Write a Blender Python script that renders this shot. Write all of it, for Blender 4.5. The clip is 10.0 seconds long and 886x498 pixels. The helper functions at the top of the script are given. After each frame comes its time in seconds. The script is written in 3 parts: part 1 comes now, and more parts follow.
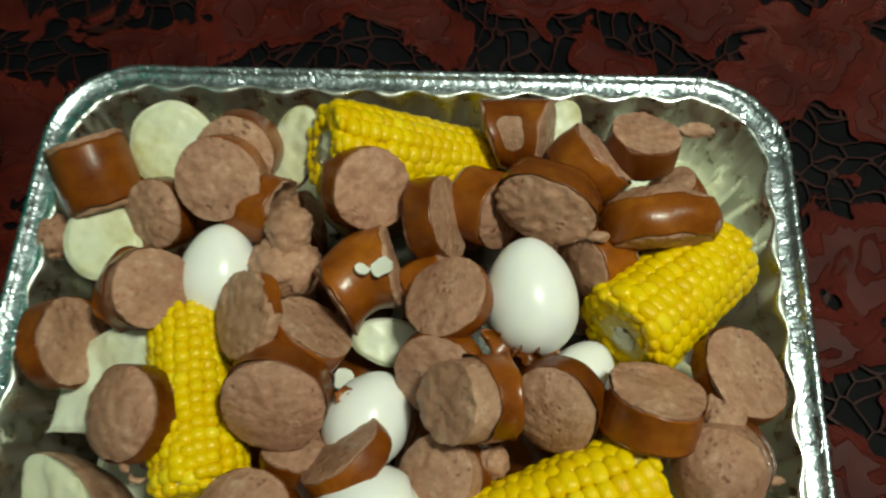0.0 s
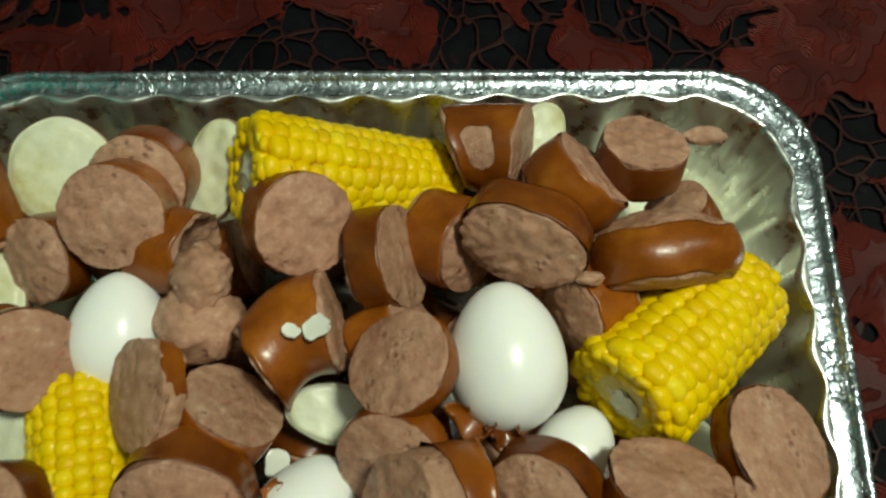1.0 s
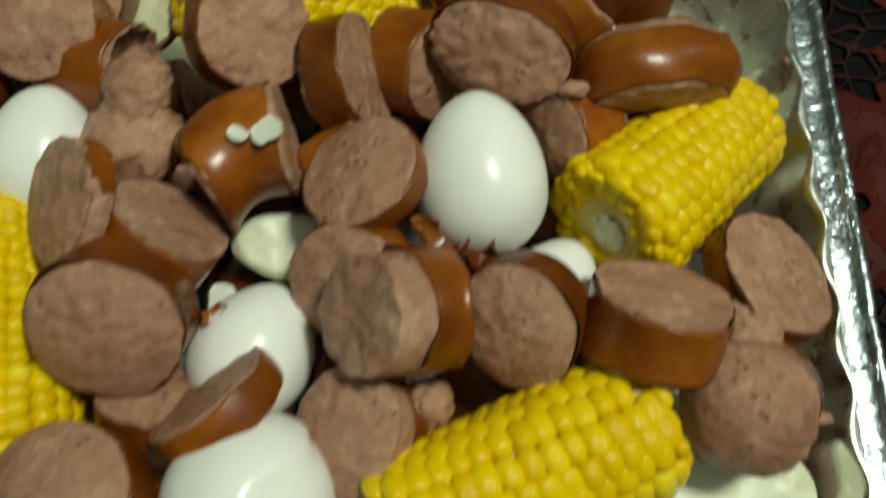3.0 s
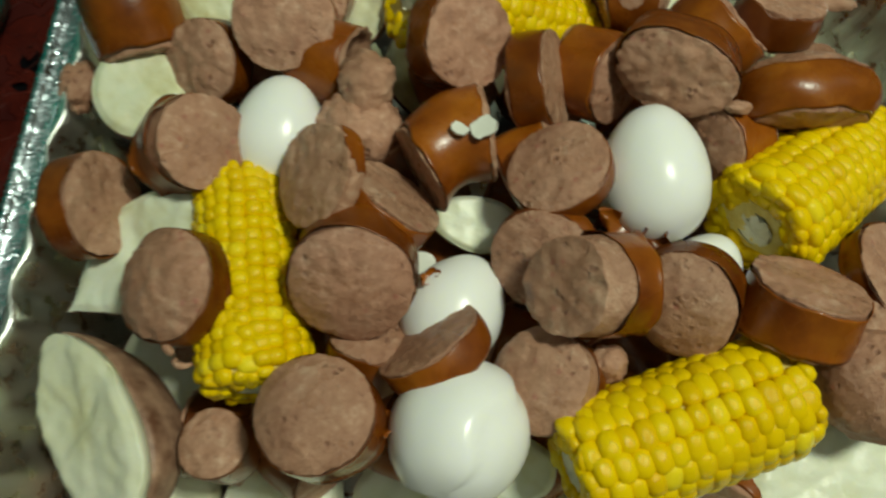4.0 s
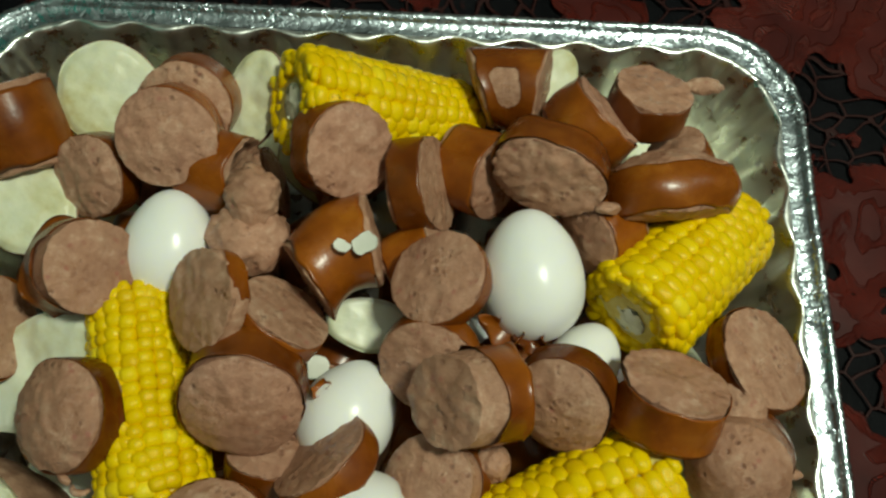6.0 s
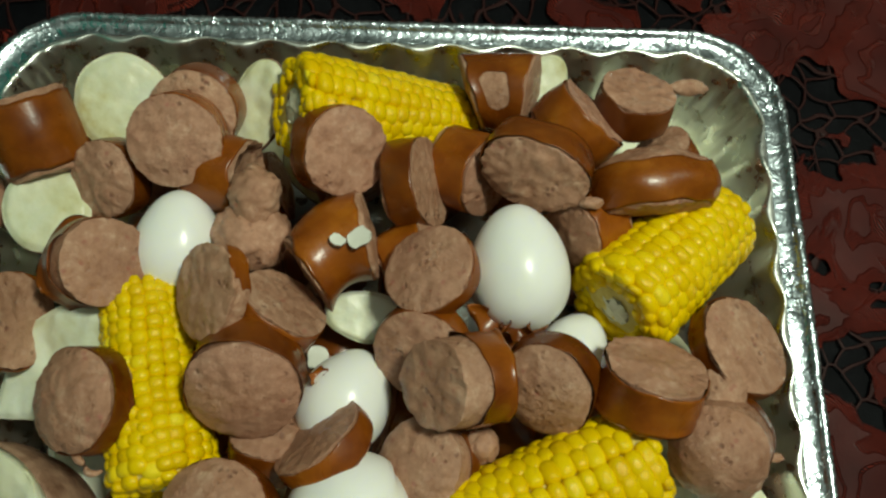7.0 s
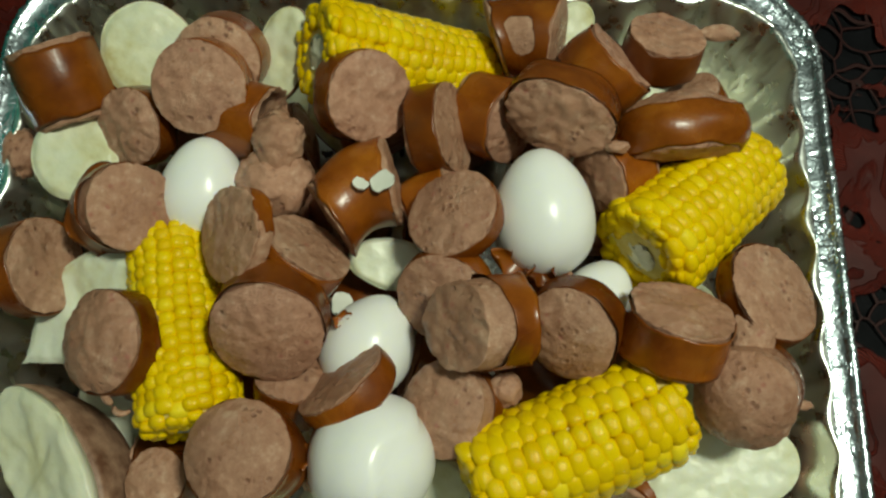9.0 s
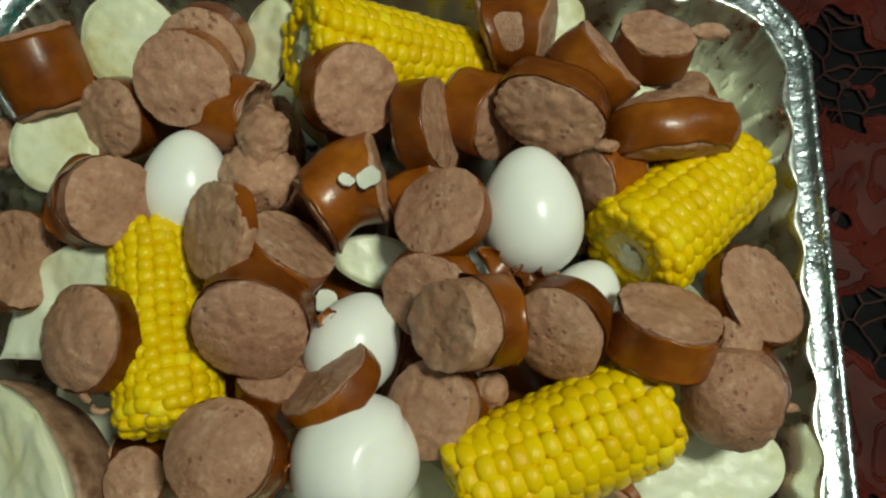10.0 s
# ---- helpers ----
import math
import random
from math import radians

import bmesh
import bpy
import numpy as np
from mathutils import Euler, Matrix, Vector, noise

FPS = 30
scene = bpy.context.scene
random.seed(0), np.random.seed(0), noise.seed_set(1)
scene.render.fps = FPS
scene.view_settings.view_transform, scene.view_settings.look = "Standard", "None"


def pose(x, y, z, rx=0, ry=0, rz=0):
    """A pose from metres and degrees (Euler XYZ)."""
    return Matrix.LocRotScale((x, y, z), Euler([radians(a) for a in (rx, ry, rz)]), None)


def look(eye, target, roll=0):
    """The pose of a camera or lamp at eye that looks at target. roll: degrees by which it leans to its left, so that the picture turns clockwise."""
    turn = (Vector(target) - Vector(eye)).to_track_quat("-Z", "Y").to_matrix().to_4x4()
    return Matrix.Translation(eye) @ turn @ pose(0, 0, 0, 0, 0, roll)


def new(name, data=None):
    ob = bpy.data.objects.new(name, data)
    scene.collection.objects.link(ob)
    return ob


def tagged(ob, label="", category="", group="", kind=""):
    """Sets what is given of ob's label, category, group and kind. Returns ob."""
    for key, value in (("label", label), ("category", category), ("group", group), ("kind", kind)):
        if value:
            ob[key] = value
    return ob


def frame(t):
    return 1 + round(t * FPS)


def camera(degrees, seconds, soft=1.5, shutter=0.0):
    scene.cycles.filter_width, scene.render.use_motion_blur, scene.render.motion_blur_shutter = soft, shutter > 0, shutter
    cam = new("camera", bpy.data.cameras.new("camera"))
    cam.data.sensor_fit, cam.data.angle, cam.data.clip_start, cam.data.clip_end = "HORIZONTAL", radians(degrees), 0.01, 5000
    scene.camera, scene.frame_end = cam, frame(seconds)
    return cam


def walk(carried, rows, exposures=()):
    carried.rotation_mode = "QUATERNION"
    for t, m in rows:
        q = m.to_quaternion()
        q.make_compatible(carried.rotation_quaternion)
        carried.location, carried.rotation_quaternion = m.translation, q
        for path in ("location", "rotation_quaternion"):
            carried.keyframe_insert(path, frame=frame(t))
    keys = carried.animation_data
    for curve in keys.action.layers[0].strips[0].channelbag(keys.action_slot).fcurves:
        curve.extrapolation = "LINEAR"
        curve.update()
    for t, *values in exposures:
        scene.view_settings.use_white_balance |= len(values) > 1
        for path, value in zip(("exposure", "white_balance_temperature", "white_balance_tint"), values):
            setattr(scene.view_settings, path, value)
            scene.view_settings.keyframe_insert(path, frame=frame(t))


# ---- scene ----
cam = camera(56.1, 10.0, soft=2.3, shutter=0.5)
PATH = [
    (0, (0.031, 0.054, 0.381), (-0.053, 0.812, -1.468), -4.1),
    (0.5, (0.037, 0.08, 0.352), (-0.026, 0.77, -1.525), -3.8),
    (1, (0.039, 0.097, 0.328), (-0.016, 0.821, -1.536), -3.9),
    (1.5, (0.045, 0.111, 0.307), (0.01, 0.831, -1.559), -2.0),
    (2, (0.049, 0.109, 0.293), (0.021, 0.828, -1.573), -0.8),
    (2.5, (0.051, 0.089, 0.279), (0.005, 0.781, -1.597), -2.4),
    (3, (0.038, 0.06, 0.286), (0.069, 0.764, -1.586), 3.1),
    (3.2, (0.027, 0.043, 0.287), (0.084, 0.759, -1.579), 5.2),
    (4.3, (-0.016, 0.043, 0.34), (-0.072, 0.683, -1.554), 0.7),
    (4.5, (-0.019, 0.049, 0.345), (-0.025, 0.688, -1.55), 4.7),
    (5, (-0.022, 0.066, 0.347), (-0.005, 0.661, -1.562), 6.4),
    (5.5, (-0.01, 0.076, 0.35), (0.039, 0.691, -1.553), 7.9),
    (5.7, (-0.001, 0.081, 0.349), (0.089, 0.69, -1.554), 10.9),
    (6.8, (0.019, 0.068, 0.357), (0.063, 0.744, -1.525), 4.5),
    (7, (0.02, 0.067, 0.361), (0.051, 0.726, -1.527), 4.0),
    (7.5, (0.024, 0.065, 0.357), (0.092, 0.717, -1.533), 7.1),
    (8, (0.024, 0.063, 0.359), (0.083, 0.714, -1.531), 6.5),
    (8.5, (0.022, 0.062, 0.354), (0.016, 0.692, -1.544), 0.7),
    (9, (0.023, 0.057, 0.356), (-0.02, 0.662, -1.549), -2.4),
    (9.5, (0.022, 0.055, 0.356), (0.012, 0.653, -1.553), 1.1),
    (10, (0.022, 0.06, 0.353), (0.018, 0.649, -1.559), 1.7),
]
walk(cam, [(t, look(eye, target, roll)) for t, eye, target, roll in PATH], [(0.0, 0.0), (2.0, -0.05), (3.0, -0.16), (4.5, -0.15), (7.0, -0.16), (10.0, -0.20)])

# ---- world and light ----
world = bpy.data.worlds.new("room_dusk")
scene.world = world
world.use_nodes = True
world.node_tree.nodes["Background"].inputs[0].default_value = (0.9, 0.95, 1.0, 1)
world.node_tree.nodes["Background"].inputs[1].default_value = 0.002


bulb = bpy.data.lights.new("ceiling_lamp_light", "POINT")
bulb.energy, bulb.color, bulb.shadow_soft_size = 35.5, (0.925, 1.0, 0.80), 0.075
new("ceiling_lamp_light", bulb).location = (0.36, 0.17, 1.10)


# ---- materials ----
def material(name, rough=0.5, metal=0.0):
    m = bpy.data.materials.new(name)
    m.use_nodes = True
    nt = m.node_tree
    b = nt.nodes["Principled BSDF"]
    b.inputs["Roughness"].default_value, b.inputs["Metallic"].default_value = rough, metal
    return m, nt, b


def node(nt, kind, **values):
    n = nt.nodes.new(kind)
    for key, value in values.items():
        n.inputs[key.replace("_", " ")].default_value = value
    return n


def coords(nt, spread=0.0):
    """Object coordinates; spread shifts them by the object's own random number so that alike things differ."""
    tc = nt.nodes.new("ShaderNodeTexCoord")
    if not spread:
        return tc.outputs["Object"]
    info, mul, add = nt.nodes.new("ShaderNodeObjectInfo"), nt.nodes.new("ShaderNodeMath"), nt.nodes.new("ShaderNodeVectorMath")
    mul.operation = "MULTIPLY"
    mul.inputs[1].default_value = spread
    nt.links.new(info.outputs["Random"], mul.inputs[0])
    nt.links.new(tc.outputs["Object"], add.inputs[0])
    nt.links.new(mul.outputs[0], add.inputs[1])
    return add.outputs[0]


def noise_at(nt, vec, scale, detail=3.0, rough=0.55, warp=0.0):
    n = node(nt, "ShaderNodeTexNoise", Scale=scale, Detail=detail, Roughness=rough, Distortion=warp)
    nt.links.new(vec, n.inputs["Vector"])
    return n.outputs["Fac"]


def ramp(nt, fac, *stops):
    r = nt.nodes.new("ShaderNodeValToRGB")
    el = r.color_ramp.elements
    while len(el) < len(stops):
        el.new(0.5)
    for e, (p, c) in zip(el, stops):
        e.position, e.color = p, (*c, 1) if len(c) == 3 else c
    nt.links.new(fac, r.inputs[0])
    return r.outputs[0]


def mix(nt, fac, a, b, how="MIX"):
    m = nt.nodes.new("ShaderNodeMix")
    m.data_type, m.blend_type = "RGBA", how
    for socket, value in ((m.inputs[0], fac), (m.inputs[6], a), (m.inputs[7], b)):
        if hasattr(value, "is_linked"):
            nt.links.new(value, socket)
        else:
            socket.default_value = value if socket.type == "VALUE" else (*value, 1)
    return m.outputs[2]


def calc(nt, op, a, b=0.0):
    m = nt.nodes.new("ShaderNodeMath")
    m.operation = op
    for socket, value in zip(m.inputs, (a, b)):
        if hasattr(value, "is_linked"):
            nt.links.new(value, socket)
        else:
            socket.default_value = value
    return m.outputs[0]


def bump(nt, b, height, depth, strength=1.0, under=None):
    n = node(nt, "ShaderNodeBump", Strength=strength, Distance=depth)
    nt.links.new(height, n.inputs["Height"])
    if under:
        nt.links.new(under, n.inputs["Normal"])
    nt.links.new(n.outputs[0], b.inputs["Normal"])
    return n.outputs[0]


def voronoi(nt, vec, scale, feature="F1", jitter=1.0):
    n = node(nt, "ShaderNodeTexVoronoi", Scale=scale, Randomness=jitter)
    n.feature = feature
    nt.links.new(vec, n.inputs["Vector"])
    return n.outputs["Distance"]


def meat_material():
    m, nt, b = material("sausage_meat", 0.45)
    v = coords(nt, 7.0)
    grain = noise_at(nt, v, 340, 5, 0.7)
    blotch = noise_at(nt, v, 95, 4, 0.6)
    both = calc(nt, "ADD", calc(nt, "MULTIPLY", grain, 0.55), calc(nt, "MULTIPLY", blotch, 0.45))
    c = ramp(nt, both, (0.34, (0.33, 0.160, 0.098)), (0.45, (0.44, 0.238, 0.153)), (0.54, (0.50, 0.286, 0.190)), (0.66, (0.64, 0.44, 0.32)))
    info = nt.nodes.new("ShaderNodeObjectInfo")
    own = ramp(nt, info.outputs["Random"], (0.0, (0.92, 0.86, 0.82)), (0.5, (1.0, 1.0, 0.97)), (1.0, (1.06, 0.98, 0.98)))
    c = mix(nt, 1.0, c, own, "MULTIPLY")
    tone = ramp(nt, noise_at(nt, v, 32, 2), (0.3, (0.82, 0.78, 0.75)), (0.7, (1.08, 1.06, 1.04)))
    c = mix(nt, 1.0, c, tone, "MULTIPLY")
    red = ramp(nt, voronoi(nt, v, 230), (0.12, (1, 1, 1)), (0.28, (0, 0, 0)))
    sparse = ramp(nt, noise_at(nt, v, 120, 2), (0.52, (0, 0, 0)), (0.6, (1, 1, 1)))
    c = mix(nt, calc(nt, "MULTIPLY", calc(nt, "MULTIPLY", red, sparse), 0.6), c, (0.36, 0.10, 0.07))
    pit = ramp(nt, voronoi(nt, v, 300), (0.12, (0, 0, 0)), (0.34, (1, 1, 1)))
    rare = ramp(nt, noise_at(nt, v, 90, 2), (0.54, (1, 1, 1)), (0.60, (0, 0, 0)))
    pits = calc(nt, "MAXIMUM", pit, rare)
    c = mix(nt, calc(nt, "MULTIPLY", calc(nt, "SUBTRACT", 1.0, pits), 0.6), c, (0.17, 0.065, 0.04))
    nt.links.new(c, b.inputs["Base Color"])
    first = bump(nt, b, noise_at(nt, v, 420, 6, 0.72), 0.0012, 0.8)
    bump(nt, b, pits, 0.0006, 0.7, first)
    nt.links.new(ramp(nt, noise_at(nt, v, 110, 3), (0.35, (0.2,) * 3), (0.65, (0.55,) * 3)), b.inputs["Roughness"])
    return m


def skin_material():
    m, nt, b = material("sausage_skin", 0.3)
    v = coords(nt, 5.0)
    base = ramp(nt, noise_at(nt, v, 55, 4, 0.6), (0.3, (0.13, 0.028, 0.002)), (0.55, (0.25, 0.068, 0.004)), (0.75, (0.37, 0.120, 0.009)))
    info = nt.nodes.new("ShaderNodeObjectInfo")
    shade = ramp(nt, info.outputs["Random"], (0.0, (0.56, 0.50, 0.46)), (1.0, (1.12, 1.10, 1.0)))
    c = mix(nt, 1.0, base, shade, "MULTIPLY")
    nt.links.new(c, b.inputs["Base Color"])
    first = bump(nt, b, noise_at(nt, v, 90, 3), 0.0012, 0.25)
    bump(nt, b, noise_at(nt, v, 600, 3), 0.0002, 0.3, first)
    nt.links.new(ramp(nt, noise_at(nt, v, 45, 3), (0.3, (0.22,) * 3), (0.75, (0.38,) * 3)), b.inputs["Roughness"])
    b.inputs["Subsurface Weight"].default_value = 0.08
    b.inputs["Subsurface Radius"].default_value = (0.004, 0.0015, 0.0008)
    b.inputs["Specular IOR Level"].default_value = 0.42
    b.inputs["Coat Weight"].default_value, b.inputs["Coat Roughness"].default_value = 0.03, 0.15
    return m


def egg_material():
    m, nt, b = material("egg_white", 0.27)
    v = coords(nt, 3.0)
    c = ramp(nt, noise_at(nt, v, 40, 3), (0.3, (0.94, 0.965, 0.90)), (0.7, (0.96, 0.98, 0.93)))
    fleck = ramp(nt, voronoi(nt, v, 130), (0.03, (1, 1, 1)), (0.07, (0, 0, 0)))
    rare = ramp(nt, noise_at(nt, v, 70, 1), (0.6, (0, 0, 0)), (0.66, (1, 1, 1)))
    c = mix(nt, calc(nt, "MULTIPLY", calc(nt, "MULTIPLY", fleck, rare), 0.6), c, (0.5, 0.42, 0.24))
    nt.links.new(c, b.inputs["Base Color"])
    bump(nt, b, noise_at(nt, v, 60, 2), 0.0008, 0.18)
    b.inputs["Subsurface Weight"].default_value = 0.5
    b.inputs["Subsurface Radius"].default_value = (0.008, 0.008, 0.006)
    return m


def corn_material():
    m, nt, b = material("corn_kernel", 0.16)
    info = nt.nodes.new("ShaderNodeObjectInfo")
    c = ramp(nt, info.outputs["Random"], (0.0, (0.78, 0.50, 0.0)), (0.35, (0.83, 0.56, 0.0)), (0.93, (0.86, 0.61, 0.001)), (1.0, (0.90, 0.71, 0.02)))
    v = coords(nt)
    tone = ramp(nt, noise_at(nt, v, 170, 2), (0.3, (0.93, 0.91, 0.85)), (0.7, (1.03, 1.03, 1.0)))
    nt.links.new(mix(nt, 1.0, c, tone, "MULTIPLY"), b.inputs["Base Color"])
    bump(nt, b, noise_at(nt, v, 300, 2), 0.0004, 0.2)
    b.inputs["Subsurface Weight"].default_value = 0.15
    b.inputs["Subsurface Radius"].default_value = (0.002, 0.002, 0.0004)
    b.inputs["Specular IOR Level"].default_value = 0.2
    return m


def plain(name, low, high, scale, rough, relief=0.0004, fine=300, metal=0.0, gloss=0.5):
    m, nt, b = material(name, rough, metal)
    b.inputs["Specular IOR Level"].default_value = gloss
    v = coords(nt, 4.0)
    nt.links.new(ramp(nt, noise_at(nt, v, scale, 4, 0.6), (0.3, low), (0.7, high)), b.inputs["Base Color"])
    bump(nt, b, noise_at(nt, v, fine, 4, 0.6), relief, 0.6)
    return m


def potato_flesh_material():
    m, nt, b = material("potato_flesh", 0.38)
    v = coords(nt, 6.0)
    c = ramp(nt, noise_at(nt, v, 45, 4, 0.6), (0.28, (0.50, 0.43, 0.18)), (0.38, (0.67, 0.66, 0.42)), (0.5, (0.76, 0.78, 0.60)), (0.72, (0.83, 0.86, 0.75)))
    info = nt.nodes.new("ShaderNodeObjectInfo")
    own = ramp(nt, info.outputs["Random"], (0.0, (0.90, 0.87, 0.74)), (0.6, (1.0, 1.0, 0.98)), (1.0, (1.0, 1.02, 1.04)))
    nt.links.new(mix(nt, 1.0, c, own, "MULTIPLY"), b.inputs["Base Color"])
    first = bump(nt, b, noise_at(nt, v, 75, 3), 0.0009, 0.4)
    bump(nt, b, noise_at(nt, v, 500, 3), 0.0003, 0.5, first)
    b.inputs["Subsurface Weight"].default_value = 0.15
    b.inputs["Subsurface Radius"].default_value = (0.004, 0.003, 0.0015)
    return m


def foil_material(name, low, high, relief, rough, scale):
    m, nt, b = material(name, rough, 1.0)
    v = coords(nt)
    nt.links.new(ramp(nt, noise_at(nt, v, 60, 4), (0.3, low), (0.7, high)), b.inputs["Base Color"])
    creased = ramp(nt, voronoi(nt, v, scale * 1.5, "DISTANCE_TO_EDGE"), (0.0, (0, 0, 0)), (0.12, (1, 1, 1)))
    where = ramp(nt, noise_at(nt, v, 40, 2), (0.5, (1, 1, 1)), (0.62, (0, 0, 0)))
    first = bump(nt, b, noise_at(nt, v, scale, 2, 0.5, 1.0), relief, 0.5)
    bump(nt, b, calc(nt, "MAXIMUM", creased, where), relief * 0.5, 0.5, first)
    nt.links.new(ramp(nt, noise_at(nt, v, 150, 4), (0.35, (rough * 0.6,) * 3), (0.6, (rough * 1.15,) * 3)), b.inputs["Roughness"])
    return m


def lace_material():
    """Dark red corded lace: satin flowers and leaves with ribbed threads, joined by a net of cords with open holes."""
    m, nt, b = material("red_lace", 0.5)
    v = coords(nt)
    warp = node(nt, "ShaderNodeTexNoise", Scale=16.0, Detail=2.0)
    nt.links.new(v, warp.inputs["Vector"])
    bend = nt.nodes.new("ShaderNodeVectorMath")
    bend.operation = "MULTIPLY_ADD"
    nt.links.new(warp.outputs["Color"], bend.inputs[0])
    bend.inputs[1].default_value = (0.05, 0.05, 0.05)
    nt.links.new(v, bend.inputs[2])
    w = bend.outputs[0]
    petal = voronoi(nt, w, 21, "SMOOTH_F1")
    field = calc(nt, "ADD", petal, calc(nt, "MULTIPLY", calc(nt, "SUBTRACT", noise_at(nt, w, 42, 2), 0.5), 0.65))
    leaf = ramp(nt, field, (0.40, (1, 1, 1)), (0.42, (0, 0, 0)))
    hem = ramp(nt, calc(nt, "ABSOLUTE", calc(nt, "SUBTRACT", field, 0.40)), (0.048, (1, 1, 1)), (0.064, (0, 0, 0)))
    vein = ramp(nt, calc(nt, "ABSOLUTE", calc(nt, "SUBTRACT", field, 0.2)), (0.018, (1, 1, 1)), (0.03, (0, 0, 0)))
    net = ramp(nt, voronoi(nt, w, 68, "DISTANCE_TO_EDGE", 0.9), (0.03, (1, 1, 1)), (0.06, (0, 0, 0)))
    cover = calc(nt, "MAXIMUM", calc(nt, "MAXIMUM", leaf, hem), net)
    rope = calc(nt, "MAXIMUM", hem, vein)
    rib = nt.nodes.new("ShaderNodeTexWave")
    rib.bands_direction = "DIAGONAL"
    rib.inputs["Scale"].default_value, rib.inputs["Distortion"].default_value, rib.inputs["Detail"].default_value = 470.0, 3.0, 1.0
    nt.links.new(w, rib.inputs["Vector"])
    satin = ramp(nt, noise_at(nt, v, 35, 3), (0.3, (0.036, 0.0052, 0.0044)), (0.7, (0.072, 0.0108, 0.0082)))
    corded = ramp(nt, rib.outputs["Fac"], (0.25, (0.22, 0.2, 0.2)), (0.65, (2.4, 1.9, 1.4)))
    c = mix(nt, rope, satin, mix(nt, 1.0, satin, corded, "MULTIPLY"))
    thread = calc(nt, "SUBTRACT", 1.0, calc(nt, "MAXIMUM", leaf, hem))
    c = mix(nt, thread, c, (0.022, 0.0052, 0.0045))
    nt.links.new(c, b.inputs["Base Color"])
    weave = calc(nt, "MULTIPLY", noise_at(nt, v, 1100, 2), 0.25)
    first = bump(nt, b, calc(nt, "ADD", calc(nt, "MULTIPLY", rib.outputs["Fac"], rope), weave), 0.0007, 0.6)
    bump(nt, b, calc(nt, "ADD", rope, calc(nt, "MULTIPLY", net, calc(nt, "SUBTRACT", 1.0, leaf))), 0.0009, 0.6, first)
    b.inputs["Specular IOR Level"].default_value = 0.16
    clear, blend = nt.nodes.new("ShaderNodeBsdfTransparent"), nt.nodes.new("ShaderNodeMixShader")
    nt.links.new(cover, blend.inputs[0])
    nt.links.new(clear.outputs[0], blend.inputs[1])
    nt.links.new(b.outputs[0], blend.inputs[2])
    nt.links.new(blend.outputs[0], nt.nodes["Material Output"].inputs[0])
    return m


MEAT, SKIN, EGG, KERNEL, FLESH = meat_material(), skin_material(), egg_material(), corn_material(), potato_flesh_material()
PEEL = plain("potato_peel", (0.15, 0.066, 0.036), (0.42, 0.25, 0.16), 150, 0.5, 0.0007)
COB = plain("corn_cob", (0.66, 0.48, 0.06), (0.82, 0.70, 0.24), 260, 0.6, 0.001)
PITH = plain("corn_pith", (0.72, 0.70, 0.48), (0.86, 0.84, 0.68), 220, 0.55, 0.001)
ONION = plain("onion_flesh", (0.66, 0.68, 0.58), (0.8, 0.8, 0.72), 80, 0.25)
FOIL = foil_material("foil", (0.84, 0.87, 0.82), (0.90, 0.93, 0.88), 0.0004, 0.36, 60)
# same aluminium; blue-grey reflection and shade of the creases put into its colour
RIM_FOIL_DIMMED = foil_material("rolled_foil_dimmed", (0.50, 0.59, 0.64), (0.62, 0.71, 0.76), 0.0011, 0.28, 240)
LACE = lace_material()
LINING = plain("black_lining", (0.0015, 0.0018, 0.0025), (0.005, 0.0056, 0.007), 50, 0.6, 0.0004, 900, gloss=0.07)
WOOD = plain("dark_table_wood", (0.05, 0.025, 0.014), (0.1, 0.05, 0.028), 20, 0.4)
PAINT = plain("beige_wall_paint", (0.24, 0.24, 0.22), (0.29, 0.29, 0.27), 3, 0.8)
CEILING_PAINT = plain("grey_ceiling_paint", (0.32, 0.34, 0.33), (0.37, 0.39, 0.38), 3, 0.8)
FLOORING = plain("brown_floor", (0.16, 0.11, 0.07), (0.24, 0.17, 0.11), 4, 0.5)


def teal_material():
    m, nt, b = material("teal_plastic", 0.08)
    v = coords(nt)
    nt.links.new(ramp(nt, noise_at(nt, v, 18, 2), (0.3, (0.0, 0.34, 0.265)), (0.7, (0.004, 0.50, 0.40))), b.inputs["Base Color"])
    b.inputs["Transmission Weight"].default_value, b.inputs["IOR"].default_value = 0.12, 1.45
    bump(nt, b, noise_at(nt, v, 25, 2), 0.001, 0.2)
    return m


TEAL = teal_material()


# ---- mesh helpers ----
def place_part(name, me, mat, parent=None, label=""):
    me.materials.append(mat)
    for p in me.polygons:
        p.use_smooth = True
    ob = new(name, me)
    if parent is not None:
        ob.parent = parent
    if label:
        ob["label"] = label
    return ob


def part(name, bm, mat, parent=None, label=""):
    me = bpy.data.meshes.new(name)
    bm.to_mesh(me)
    bm.free()
    return place_part(name, me, mat, parent, label)


def loft(name, rings, close_ends=False, keep=None):
    """A mesh through rings of points, each ring closed. keep(i, j) says whether a face stays."""
    n = len(rings[0])
    verts = [p for ring in rings for p in ring]
    faces = []
    for i in range(len(rings) - 1):
        for j in range(n):
            if keep is None or keep(i, j):
                k = (j + 1) % n
                faces.append((i * n + j, i * n + k, (i + 1) * n + k, (i + 1) * n + j))
    if close_ends:
        faces.append(tuple(range(n - 1, -1, -1)))
        faces.append(tuple(range((len(rings) - 1) * n, len(rings) * n)))
    me = bpy.data.meshes.new(name)
    me.from_pydata([tuple(p) for p in verts], [], faces)
    me.update()
    return me


def wobble(p, scale, seed):
    return noise.noise(Vector(p) * scale + Vector((seed * 3.7, seed * 1.3, seed * 2.9)))


